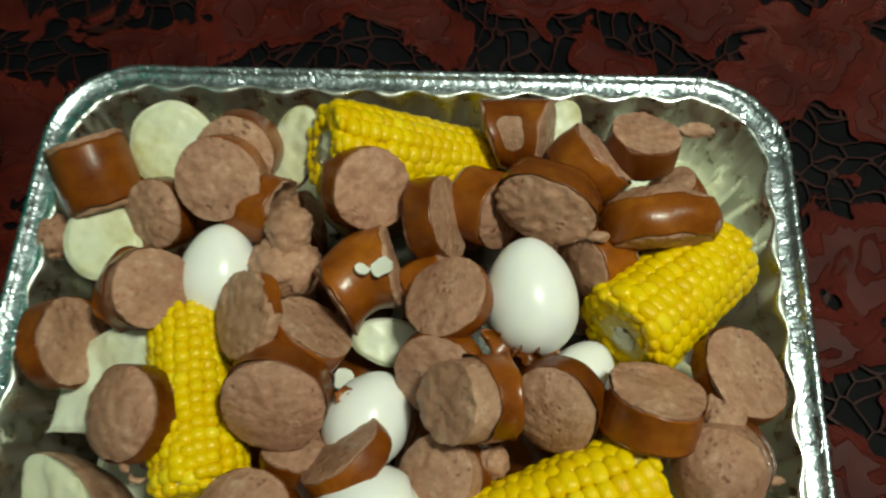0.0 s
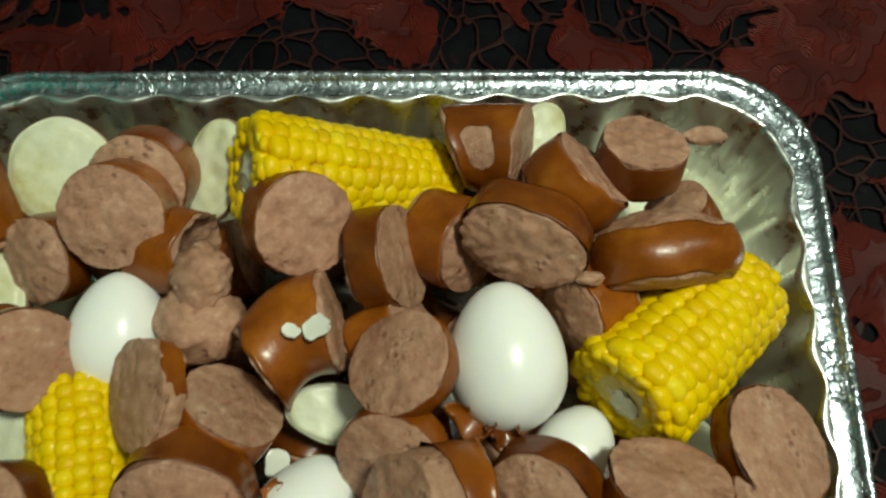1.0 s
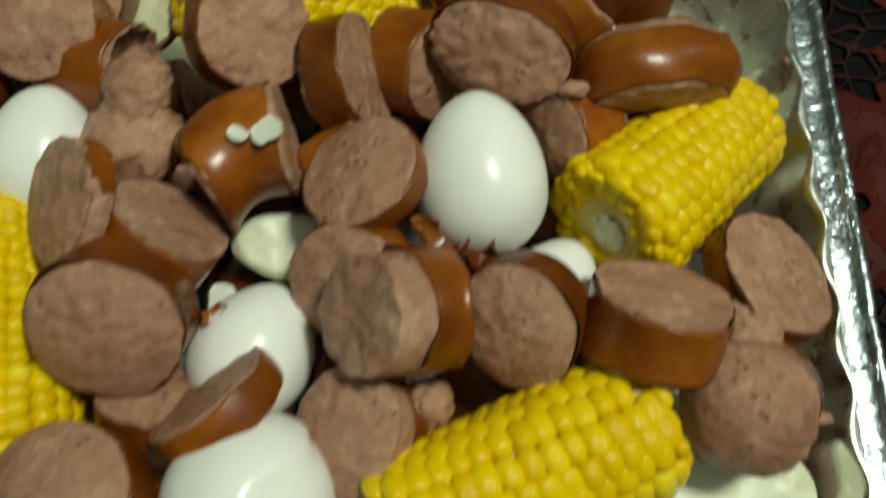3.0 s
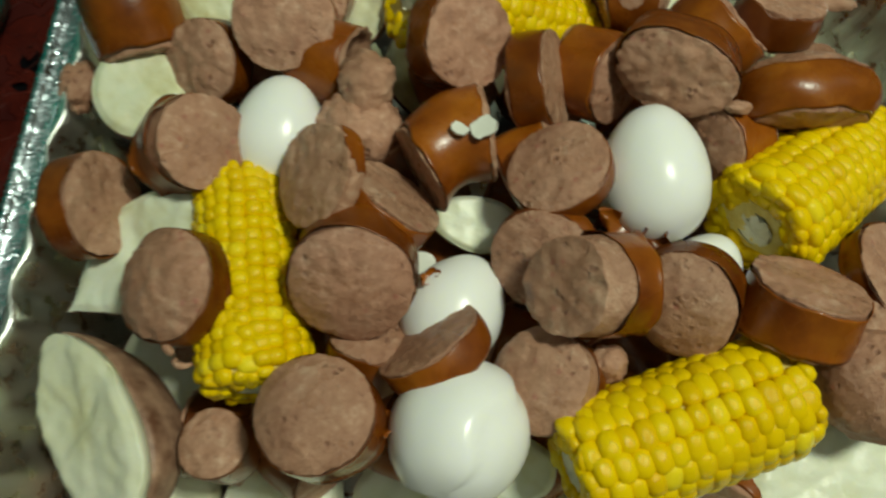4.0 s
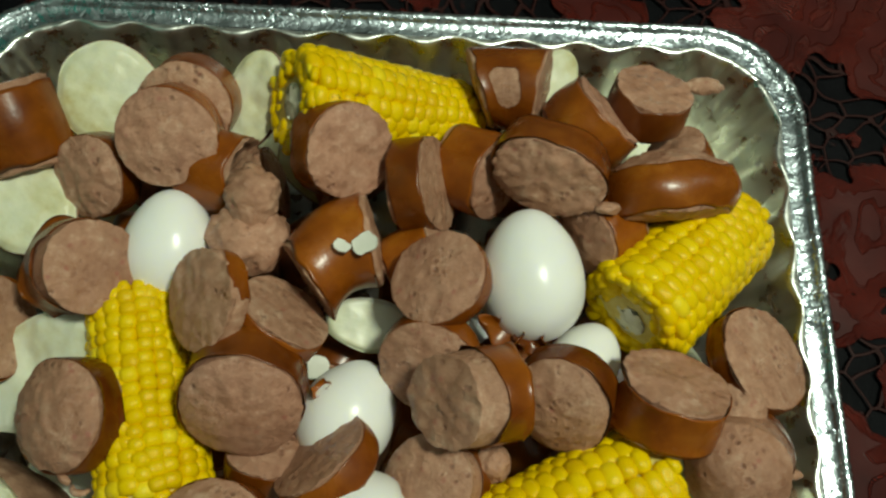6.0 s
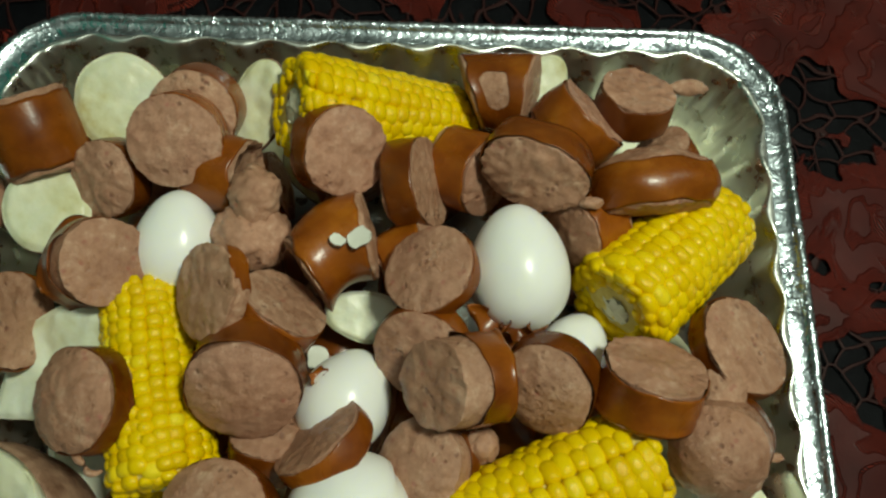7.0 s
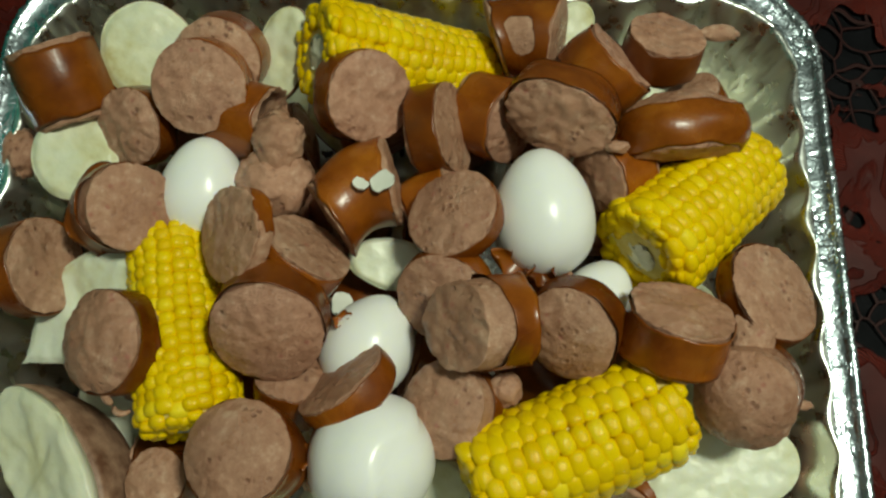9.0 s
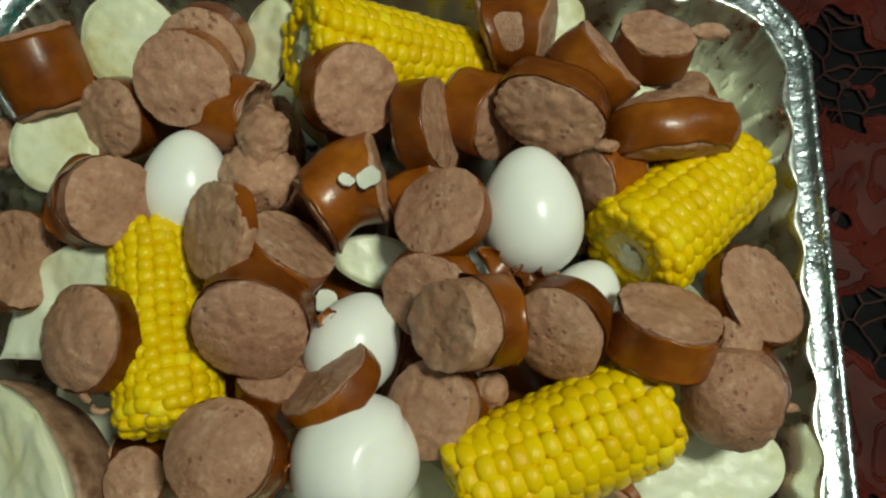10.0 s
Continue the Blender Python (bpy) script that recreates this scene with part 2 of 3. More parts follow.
def empty_at(name, place, w, up=(0, 0, 1)):
    """An Empty whose z axis is w and whose y axis leans towards up."""
    w = Vector(w).normalized()
    u = Vector(up).cross(w)
    u = u.normalized() if u.length > 1e-4 else Vector((1, 0, 0))
    v = w.cross(u)
    ob = new(name)
    ob.empty_display_size = 0.01
    ob.matrix_world = Matrix.Translation(place) @ Matrix((u, v, w)).transposed().to_4x4()
    return ob


# ---- the room, kept plain ----
def box(name, lo, hi, mat, bevel=0.0):
    bm = bmesh.new()
    bmesh.ops.create_cube(bm, size=1.0)
    for vert in bm.verts:
        vert.co = Vector([lo[i] + (vert.co[i] + 0.5) * (hi[i] - lo[i]) for i in range(3)])
    if bevel:
        bmesh.ops.bevel(bm, geom=bm.edges[:], offset=bevel, segments=3, affect="EDGES", profile=0.5)
    ob = part(name, bm, mat)
    for p in ob.data.polygons:
        p.use_smooth = bool(bevel)
    return ob


X0, X1, Y0, Y1, Z0, Z1 = -1.6, 1.8, -1.5, 1.9, -0.76, 1.72
tagged(box("floor", (X0, Y0, Z0 - 0.1), (X1, Y1, Z0), FLOORING), "plain brown floor of the dim room", "floor", kind="structure")
tagged(box("ceiling", (X0, Y0, Z1), (X1, Y1, Z1 + 0.1), CEILING_PAINT), "plain light grey painted ceiling", "ceiling", kind="structure")
tagged(box("wall_north", (X0, Y1, Z0), (X1, Y1 + 0.1, Z1), PAINT), "plain beige painted wall", "wall", kind="structure")
tagged(box("wall_south", (X0, Y0 - 0.1, Z0), (X1, Y0, Z1), PAINT), "plain beige painted wall", "wall", kind="structure")
tagged(box("wall_west", (X0 - 0.1, Y0, Z0), (X0, Y1, Z1), PAINT), "plain beige painted wall", "wall", kind="structure")
tagged(box("wall_east", (X1, Y0, Z0), (X1 + 0.1, Y1, Z1), PAINT), "plain beige painted wall", "wall", kind="structure")

table = new("table")
table.location = (0, 0.2, Z0)
tagged(table, "dark wooden table hidden under a lace tablecloth", "table")
top = box("tabletop", (-0.75, -0.45, 0.724), (0.75, 0.45, 0.754), WOOD, 0.004)
top.parent = table
for sx in (-0.68, 0.68):
    for sy in (-0.38, 0.38):
        leg = box("leg", (sx - 0.03, sy - 0.03, 0.0), (sx + 0.03, sy + 0.03, 0.724), WOOD, 0.004)
        leg.parent = table


# ---- tablecloth: lace over a black lining ----
TRAY_X, TRAY_Y0, TRAY_Y1, RIM_Z = 0.1642, 0.005, 0.2716, 0.064


def fold(x, y):
    """Height of the cloth's folds, flat under the tray."""
    f = 0.5 + 0.5 * wobble((x * 1.0, y * 0.45 + 0.2 * x, 0.0), 17, 3)
    g = max(0.0, wobble((x + 0.3 * y, y * 0.3, 0.0), 11, 8))
    crease = 0.007 * f * f + 0.02 * g + 0.0015 * wobble((x, y, 0.0), 60, 5)
    dx = max(abs(x) - 0.135, 0.0)
    dy = max(0.03 - y, y - 0.245, 0.0)
    away = min(1.0, math.hypot(dx, dy) / 0.06)
    return -0.004 + crease * away * away * (3 - 2 * away)


def cloth_sheet(name, lift, mat, step):
    nx, ny = int(1.4 / step), int(0.84 / step)
    verts, faces = [], []
    for j in range(ny + 1):
        for i in range(nx + 1):
            x, y = -0.7 + 1.4 * i / nx, -0.22 + 0.84 * j / ny
            verts.append((x, y, fold(x, y) + lift))
    for j in range(ny):
        for i in range(nx):
            a = j * (nx + 1) + i
            faces.append((a, a + 1, a + nx + 2, a + nx + 1))
    me = bpy.data.meshes.new(name)
    me.from_pydata(verts, [], faces)
    me.update()
    return place_part(name, me, mat)


lining = cloth_sheet("cloth_lining", 0.0, LINING, 0.008)
tagged(lining, "black satin lining cloth spread over the table", "tablecloth")
lace = cloth_sheet("lace_tablecloth", 0.0025, LACE, 0.007)
tagged(lace, "dark red corded floral lace tablecloth, rumpled in folds", "tablecloth")


# ---- the foil tray ----
def round_rect(inset, radius, count, x=TRAY_X, y0=TRAY_Y0, y1=TRAY_Y1):
    """Points round a rectangle with round corners, with the outward normal of each and the run along the edge."""
    hx, hy, cy = x - inset, (y1 - y0) / 2 - inset, (y0 + y1) / 2
    r = max(radius - inset * 0.6, 0.008)
    sx, sy, arc = 2 * (hx - r), 2 * (hy - r), math.pi * r / 2
    parts = [(sx, (-hx + r, -hy), 0), (arc, (hx - r, -hy + r), -90), (sy, (hx, -hy + r), 90), (arc, (hx - r, hy - r), 0),
             (sx, (hx - r, hy), 180), (arc, (-hx + r, hy - r), 90), (sy, (-hx, hy - r), 270), (arc, (-hx + r, -hy + r), 180)]
    fixed = (0.25, 0.06, 0.19, 0.06, 0.25, 0.06, 0.19, 0.06)
    total, pts = sum(fixed), []
    for k in range(count):
        s, done = total * k / count, 0.0
        for (length, (px, py), ang), share in zip(parts, fixed):
            if s < done + share:
                break
            done += share
        q = (s - done) / share
        straight = share > 0.1
        if straight:
            a = radians(ang)
            d = Vector((math.cos(a), math.sin(a), 0))
            p, n = Vector((px, py, 0)) + d * q * length, Vector((d.y, -d.x, 0))
        else:
            a = radians(ang + 90 * q)
            n = Vector((math.cos(a), math.sin(a), 0))
            p = Vector((px, py, 0)) + n * r
        pts.append((p + Vector((0, cy, 0)), n, s, 0.0 if straight else math.sin(math.pi * q)))
    return pts


def foil_tray():
    tray = new("foil_tray")
    tray.location = (0, (TRAY_Y0 + TRAY_Y1) / 2, 0)
    tagged(tray, "silver aluminium foil tray with a crimped rim, heaped with food", "tray")
    count, corner = 960, 0.039

    def ring(inset, z, flute=0.0, ripple=0.0):
        out = []
        for p, n, s, bend in round_rect(inset, corner, count):
            q = p - Vector((0, tray.location.y, 0))
            wave = math.sin(s * 2 * math.pi / 0.026 + 1.6 * wobble((s, 0, 0), 14, 2)) * (1 - bend)
            pleat = wobble((s * 3.2, 0, z), 120, 4) * bend
            crush = wobble(q, 120, 6) * 0.5 + wobble(q, 45, 7)
            q = q + n * (flute * (0.0016 * wave + 0.0014 * pleat) + ripple * 0.00035 * crush)
            q.z = z + ripple * 0.0005 * wobble(q, 160, 9) + flute * 0.0003 * wave
            out.append(q)
        return out

    pan = [ring(0.0095, RIM_Z - 0.0028, 0.25, 0.4), ring(0.0110, RIM_Z - 0.0016, 0.7, 0.7), ring(0.0120, RIM_Z - 0.0022, 0.9, 0.8), ring(0.0128, RIM_Z - 0.0045, 1.0, 0.8)]
    for k in range(1, 11):
        q = k / 10
        pan.append(ring(0.013 + 0.0165 * q, RIM_Z - 0.0045 - (RIM_Z - 0.0125) * q, 1.0 - 0.5 * q, 1.0))
    pan += [ring(0.0315, 0.0045, 0.3, 0.6), ring(0.036, 0.002, 0.1, 0.5), ring(0.05, 0.0015, 0, 0.5), ring(0.08, 0.0015, 0, 0.5), ring(0.118, 0.0015, 0, 0.4)]
    place_part("pan", loft("pan", pan, False), FOIL, tray)
    floor_ring = [ring(0.117, 0.0015, 0, 0.4), [Vector((0, 0, 0.0015)) + 0.02 * (p - Vector((0, 0, 0.0015))) for p in ring(0.117, 0.0015)]]
    place_part("pan_floor", loft("pan_floor", floor_ring), FOIL, tray)

    # the flange and the rolled edge, nicked at even steps
    def roll(inset, z, nick):
        out = []
        for p, n, s, bend in round_rect(inset, corner, count):
            q = p - Vector((0, tray.location.y, 0))
            tick = max(0.0, math.sin(s * 2 * math.pi / 0.0062)) ** 6 * 0.35 + 0.16 * math.sin(s * 2 * math.pi / 0.0021) + max(0.0, wobble((s, 0, 0), 75, 3)) ** 2 * 0.6
            tick += bend * 0.7 * abs(wobble((s, 0, 0), 330, 5))
            q = q - n * (nick * 0.0007 * tick)
            q.z = z - nick * 0.0008 * tick + 0.0004 * wobble(q, 40, 2)
            out.append(q)
        return out

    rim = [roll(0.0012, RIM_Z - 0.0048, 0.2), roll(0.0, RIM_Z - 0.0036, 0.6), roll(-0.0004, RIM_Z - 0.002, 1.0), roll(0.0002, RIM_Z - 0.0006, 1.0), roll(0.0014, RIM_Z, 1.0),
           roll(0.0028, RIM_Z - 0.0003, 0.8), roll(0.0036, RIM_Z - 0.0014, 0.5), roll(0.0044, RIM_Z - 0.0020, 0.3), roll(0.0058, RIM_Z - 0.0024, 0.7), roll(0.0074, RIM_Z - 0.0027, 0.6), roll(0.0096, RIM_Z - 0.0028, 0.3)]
    # rim foil is dimmer and bluer than the pan's: reflected room tone, coloured in
    place_part("rolled_rim", loft("rolled_rim", rim), RIM_FOIL_DIMMED, tray)
    return tray


foil_tray()


# ---- the food ----
ROUND = "slice of smoked sausage, pink cut face and brown skin"
WHOLE = "chunk of smoked sausage showing mostly glossy brown skin"
CURLED = "slice of smoked sausage with brown skin curling away"
BURST = "burst sausage slice with a small scrap of orange-brown skin"
BENT = "bent sausage chunk with split brown skin and onion on it"
PATCH = "brown sausage chunk with a pale bare patch on its skin"
TORN = "torn sausage slice with a ragged pink cut face"
PEELED = "sausage chunk with its brown skin peeled back half way"
BALD = "swollen pink sausage piece with hardly any skin"
SEGS = 128
made = [0]


def sausage(place, way, radius, length, skin=(0.06, 0.95), arc=None, patch=False, bulge=0.18, flare=0.0, ragged=0.2, oval=1.0, swell=0.03, face=None, tail=None, bend=(0.0, 0.0), label=ROUND):
    """A cut piece of sausage: place is the middle of one cut face, way points from it into the piece.
    face and tail: outward normals of the two cuts where they are oblique; bend: how far the middle bows aside."""
    made[0] += 1
    seed = made[0]
    thing = empty_at("sausage_slice", place, way)
    tagged(thing, label, "sausage", group="sausage slices in the tray")

    into = thing.matrix_world.to_3x3().transposed()

    def slope(normal):
        if normal is None:
            return (0.0, 0.0)
        n = into @ Vector(normal)
        nz = math.copysign(max(abs(n.z), 0.3), n.z)
        return (max(-1.0, min(1.0, -n.x / nz)), max(-1.0, min(1.0, -n.y / nz)))

    cut, end = slope(face), slope(tail)

    def barrel(s):
        return 1.0 + swell * math.sin(math.pi * min(max(s, 0.0), 1.0))

    def point(r, a, z, rough):
        p = Vector((r * oval * math.cos(a), r * math.sin(a), z))
        s = min(max(z / length, 0.0), 1.0)
        lean = (cut[0] * p.x + cut[1] * p.y) * (1 - s) + (end[0] * p.x + end[1] * p.y) * s
        bow = math.sin(math.pi * s)
        return p + Vector((bend[0] * bow, bend[1] * bow, lean)) + Vector((p.x, p.y, 0)) * (0.085 * wobble(p, 62, seed) + rough * (0.055 * wobble(p, 420, seed) + 0.035 * wobble(p, 950, seed))) + Vector((0, 0, 1)) * rough * 0.0011 * wobble(p, 260, seed + 0.5) + Vector((0, 0, 1)) * (0.0003 + 0.0034 * ragged ** 1.5) * wobble(p, 75, seed)

    segs = 168 if (patch or arc) else SEGS
    angles = [2 * math.pi * j / segs for j in range(segs)]
    rings = []
    for q in (0.03, 0.12, 0.2, 0.28, 0.36, 0.44, 0.52, 0.6, 0.68, 0.76, 0.83, 0.89, 0.94, 0.975, 0.995):
        rings.append([point(radius * 1.02 * q, a, -bulge * radius * (1 - q ** 2.4), 0.35 + ragged) for a in angles])
    for s, wide, rough in ((0.0, 1.01, 0.6), (0.04, 0.992, 0.2), (0.17, 0.992, 0.05), (0.33, 0.992, 0.05), (0.5, 0.992, 0.05), (0.67, 0.992, 0.05), (0.83, 0.992, 0.05), (0.96, 0.992, 0.2), (1.0, 1.006, 0.5)):
        rings.append([point(radius * wide * barrel(s), a, length * s + 0.0006 * (1 - 2 * s), rough) for a in angles])
    for q in (0.98, 0.94, 0.86, 0.7, 0.5, 0.25, 0.03):
        rings.append([point(radius * 1.0 * q, a, length + 0.1 * radius * (1 - q ** 2.4), 0.35 + ragged) for a in angles])
    place_part("meat", loft("meat", rings, True), MEAT, thing)

    rings, steps = [], (52 if (patch or arc) else 16)
    lo, hi = skin[0] * length, skin[1] * length

    def edge(a, side):
        return (0.0007 + 0.0022 * ragged) * noise.noise(Vector((math.cos(a) * 2.2, math.sin(a) * 2.2, seed + side)))

    def hem(a, side):
        return max(0.0, noise.noise(Vector((math.cos(a) * 1.1, math.sin(a) * 1.1, seed * 1.7 + side))) + 0.25)

    thick = 0.0003
    for k in range(steps + 1):
        s = k / steps
        ring = []
        for a in angles:
            z = lo + edge(a, 0) + (hi + edge(a, 9) - lo - edge(a, 0)) * s
            curl = flare * (hem(a, 3) * max(0.0, 1 - s * 5) ** 1.5 + hem(a, 6) * max(0.0, 1 - (1 - s) * 5) ** 1.5)
            ring.append(point(radius * (1.0 * barrel(z / length) + curl) + thick, a, z, 0.0))
        if k == 0:
            inner = [Vector((p.x * 0.985, p.y * 0.985, p.z + 0.0003)) for p in ring]
            rings.append(inner)
        rings.append(ring)
        if k == steps:
            rings.append([Vector((p.x * 0.985, p.y * 0.985, p.z - 0.0003)) for p in ring])

    def keep(i, j):
        a = math.degrees(angles[j])
        s = (i - 1) / steps
        if arc is not None:
            mid, half = (arc[0] + arc[1]) / 2, (arc[1] - arc[0]) / 2
            off = abs((a - mid + 180) % 360 - 180)
            if off > half * (0.95 - 0.5 * abs(s - 0.75) + 0.12 * math.sin(s * 9 + a * 0.1)):
                return False
        if patch:
            off = abs((a - 62 + 180) % 360 - 180) / 27
            if off ** 3 + abs((s - 0.53) / 0.27) ** 3 < 1 + 0.1 * math.sin(a * 0.12 + s * 7):
                return False
        return True

    place_part("skin", loft("skin", rings, False, keep), SKIN, thing, "glossy brown skin")
    return thing


def egg(place, way, half_width, half_length, flap=False, taper=0.13):
    """A peeled boiled egg, its narrow end along way."""
    made[0] += 1
    seed = made[0]
    bm_rings = []
    for k in range(1, 26):
        t = math.pi * k / 26
        z = -math.cos(t) * half_length
        r = math.sin(t) * half_width * (1 - taper * z / half_length)
        ring = []
        for j in range(48):
            a = 2 * math.pi * j / 48
            p = Vector((r * math.cos(a), r * math.sin(a), z))
            lift = 0.0007 * wobble(p, 45, seed) + 0.00025 * wobble(p, 130, seed)
            if flap:
                lift += 0.0019 * min(1.0, max(0.0, (math.sin(a + 1.0) + 0.5 * wobble(p, 60, seed) - 0.1) / 0.2)) * min(1.0, r / (0.5 * half_width))
            ring.append(p * (1 + lift / max(p.length, 0.004)))
        bm_rings.append(ring)
    me = loft("boiled_egg", bm_rings, True)
    ob = place_part("boiled_egg", me, EGG)
    w = Vector(way).normalized()
    ob.matrix_world = Matrix.Translation(place) @ w.to_track_quat("Z", "Y").to_matrix().to_4x4()
    label = "peeled boiled egg with a torn, flaking white" if flap else "smooth white peeled boiled egg among the sausage"
    return tagged(ob, label, "egg", group="boiled eggs in the tray")


def potato(place, normal, along, long_half, short_half, depth, rough=1.0, tip=0.0, label="boiled potato half, pale cut face, brown skin"):
    """A cut boiled potato: place is the middle of its cut face."""
    made[0] += 1
    seed = made[0]
    n, u = Vector(normal).normalized(), Vector(along).normalized()
    v = n.cross(u).normalized()
    thing = new("potato_half")
    thing.empty_display_size = 0.01
    thing.matrix_world = Matrix.Translation(place) @ Matrix((v.cross(n), v, n)).transposed().to_4x4()
    tagged(thing, label, "potato", group="boiled potatoes in the tray")

    def outline(a):
        narrow = 1 - tip * max(0.0, -math.cos(a)) ** 0.7 * abs(math.sin(a)) ** 0.5
        return narrow * (1 + 0.07 * rough * noise.noise(Vector((math.cos(a) * 1.3, math.sin(a) * 1.3, seed))))

    segs, rings = 120, []
    for q in (0.02, 0.07, 0.13, 0.2, 0.27, 0.34, 0.41, 0.48, 0.55, 0.62, 0.69, 0.76, 0.82, 0.87, 0.91, 0.95, 0.98, 1.0):
        ring = []
        for j in range(segs):
            a = 2 * math.pi * j / segs
            p = Vector((long_half * q * math.cos(a), short_half * q * math.sin(a), 0)) * outline(a)
            p.z = rough * (0.0009 * wobble(p, 90, seed) + 0.0005 * wobble(p, 220, seed)) - (rough - 1) * 0.0018 * (1 - q * q) - (0.0016 + (rough - 1) * 0.0006) * max(0, q - 0.85) / 0.15
            ring.append(p)
        rings.append(ring)
    for z in (-0.0016 - (rough - 1) * 0.001, -0.0026 - (rough - 1) * 0.0035):
        rings.append([Vector((long_half * 1.003 * math.cos(2 * math.pi * j / segs), short_half * 1.003 * math.sin(2 * math.pi * j / segs), 0)) * outline(2 * math.pi * j / segs) + Vector((0, 0, z))
                      for j in range(segs)])
    place_part("flesh", loft("flesh", rings, True), FLESH, thing)
    rings = []
    for k in range(12):
        t = 0.5 * math.pi * k / 12
        ring = []
        for j in range(segs):
            a = 2 * math.pi * j / segs
            p = Vector((long_half * 1.02 * math.cos(a) * math.cos(t), short_half * 1.02 * math.sin(a) * math.cos(t), -0.0022 - (rough - 1) * 0.004 - depth * math.sin(t))) * outline(a)
            p.z += 0.0009 * noise.noise(Vector((math.cos(a) * 1.6, math.sin(a) * 3, seed))) * math.cos(t)
            ring.append(p)
        rings.append(ring)
    place_part("peel", loft("peel", rings, True), PEEL, thing, "thin brown potato peel")
    return thing


def kernel_mesh():
    """One kernel: a rounded block, wide across, domed and slightly dented on top."""
    bm = bmesh.new()
    bmesh.ops.create_cube(bm, size=2.0)
    bmesh.ops.subdivide_edges(bm, edges=bm.edges[:], cuts=2, use_grid_fill=True)
    for vert in bm.verts:
        p = vert.co
        q = Vector((math.copysign(abs(p.x) ** 1.1, p.x), math.copysign(abs(p.y) ** 1.1, p.y), p.z))
        k = (abs(q.x) ** 3.8 + abs(q.y) ** 3.8 + abs(q.z) ** 2.3) ** (1 / 3.1)
        vert.co = Vector((q.x, q.y, q.z)) / max(k, 1e-6)
    me = bpy.data.meshes.new("kernel")
    bm.to_mesh(me)
    bm.free()
    me.materials.append(KERNEL)
    for p in me.polygons:
        p.use_smooth = True
    return me


KERNEL_MESH = kernel_mesh()


def corn(start, end, r0, r1, rows=17, pitch=0.0052):
    """A piece of corn on the cob from start to end; the kernels sit in rows round the cob."""
    made[0] += 1
    rnd = random.Random(made[0] * 17)
    a, b = Vector(start), Vector(end)
    length = (b - a).length
    thing = empty_at("corn_cob", a, b - a)
    tagged(thing, "cut piece of boiled yellow corn on the cob", "corn", group="corn pieces in the tray")
    deep = 0.0055

    def girth(s):
        return r0 + (r1 - r0) * s

    rings = []
    for s in (0.0, 0.01, 0.15, 0.35, 0.55, 0.75, 0.9, 0.99, 1.0):
        pull = 0.75 if s in (0.0, 1.0) else 1.0
        ring = []
        for j in range(40):
            t = 2 * math.pi * j / 40
            r = (girth(s) - deep * 0.8) * pull * (1 + 0.04 * math.cos(j * math.pi))
            ring.append(Vector((r * math.cos(t), r * math.sin(t), length * s + 0.0018 * rnd.uniform(-1, 1))))
        rings.append(ring)
    core = place_part("core", loft("core", rings, True), COB, thing, "pale woody cob core")
    for z, side in ((-0.0008, -1), (length + 0.0008, 1)):
        disc = []
        for q in (0.05, 0.5, 0.9, 1.0):
            disc.append([Vector((0.0066 * q * math.cos(2 * math.pi * j / 24), 0.0066 * q * math.sin(2 * math.pi * j / 24), z + side * (0.001 * (1 - q) + 0.0004 * rnd.uniform(-1, 1)))) for j in range(24)])
        place_part("pith", loft("pith", disc, True), PITH, thing, "white spongy pith")
    for j in range(rows):
        t = 2 * math.pi * (j + 0.12 * rnd.uniform(-1, 1)) / rows
        start_at = pitch * (0.5 if j % 2 else 0.0) + rnd.uniform(-0.0012, 0.0012)
        z = start_at + pitch * 0.3
        while z < length - pitch * 0.25:
            s = z / length
            if (s > 0.95 or s < 0.05) and rnd.random() < 0.06:
                z += pitch
                continue
            r = girth(s) - (0.0012 if s < 0.05 or s > 0.95 else 0.0)
            half = math.pi * girth(s) / rows
            k = new("kernel", KERNEL_MESH)
            k.parent = thing
            size = rnd.uniform(0.9, 1.07)
            turn = t + rnd.uniform(-0.035, 0.035) + 0.06 * math.sin(s * 5 + j)
            out = Vector((math.cos(turn), math.sin(turn), 0))
            side = Vector((-out.y, out.x, 0))
            tip = Vector((0, 0, 1))
            m = Matrix((side * half * 1.2 * size, tip * pitch * 0.64 * size, out * deep * 0.56)).transposed().to_4x4()
            k.matrix_basis = Matrix.Translation(out * (r - deep * 0.62 + rnd.uniform(-0.0004, 0.0003)) + tip * z) @ m @ pose(0, 0, 0, rnd.uniform(-9, 9), rnd.uniform(-7, 7), rnd.uniform(-7, 7))
            z += pitch * rnd.uniform(0.94, 1.08)
        for base, side_way, inner in ((0.0, -1, 0.92), (length, 1, 0.92), (0.0, -1, 1.35), (length, 1, 1.35), (0.0, -1, 1.75), (length, 1, 1.75)):
            turn = t + rnd.uniform(-0.1, 0.1)
            out = Vector((math.cos(turn), math.sin(turn), 0))
            side = Vector((-out.y, out.x, 0))
            tip = Vector((0, 0, 1))
            k = new("kernel", KERNEL_MESH)
            k.parent = thing
            half = math.pi * girth(base / length) / rows
            m = Matrix((side * half * rnd.uniform(0.7, 1.0), tip * rnd.uniform(0.0012, 0.0024), out * deep * rnd.uniform(0.4, 0.62))).transposed().to_4x4()
            k.matrix_basis = Matrix.Translation(out * (girth(base / length) - deep * (inner + rnd.uniform(-0.18, 0.18))) + tip * (base + side_way * rnd.uniform(-0.0008, 0.0006))) @ m @ pose(0, 0, 0, rnd.uniform(-25, 25), rnd.uniform(-15, 15), rnd.uniform(-15, 15))
    return thing


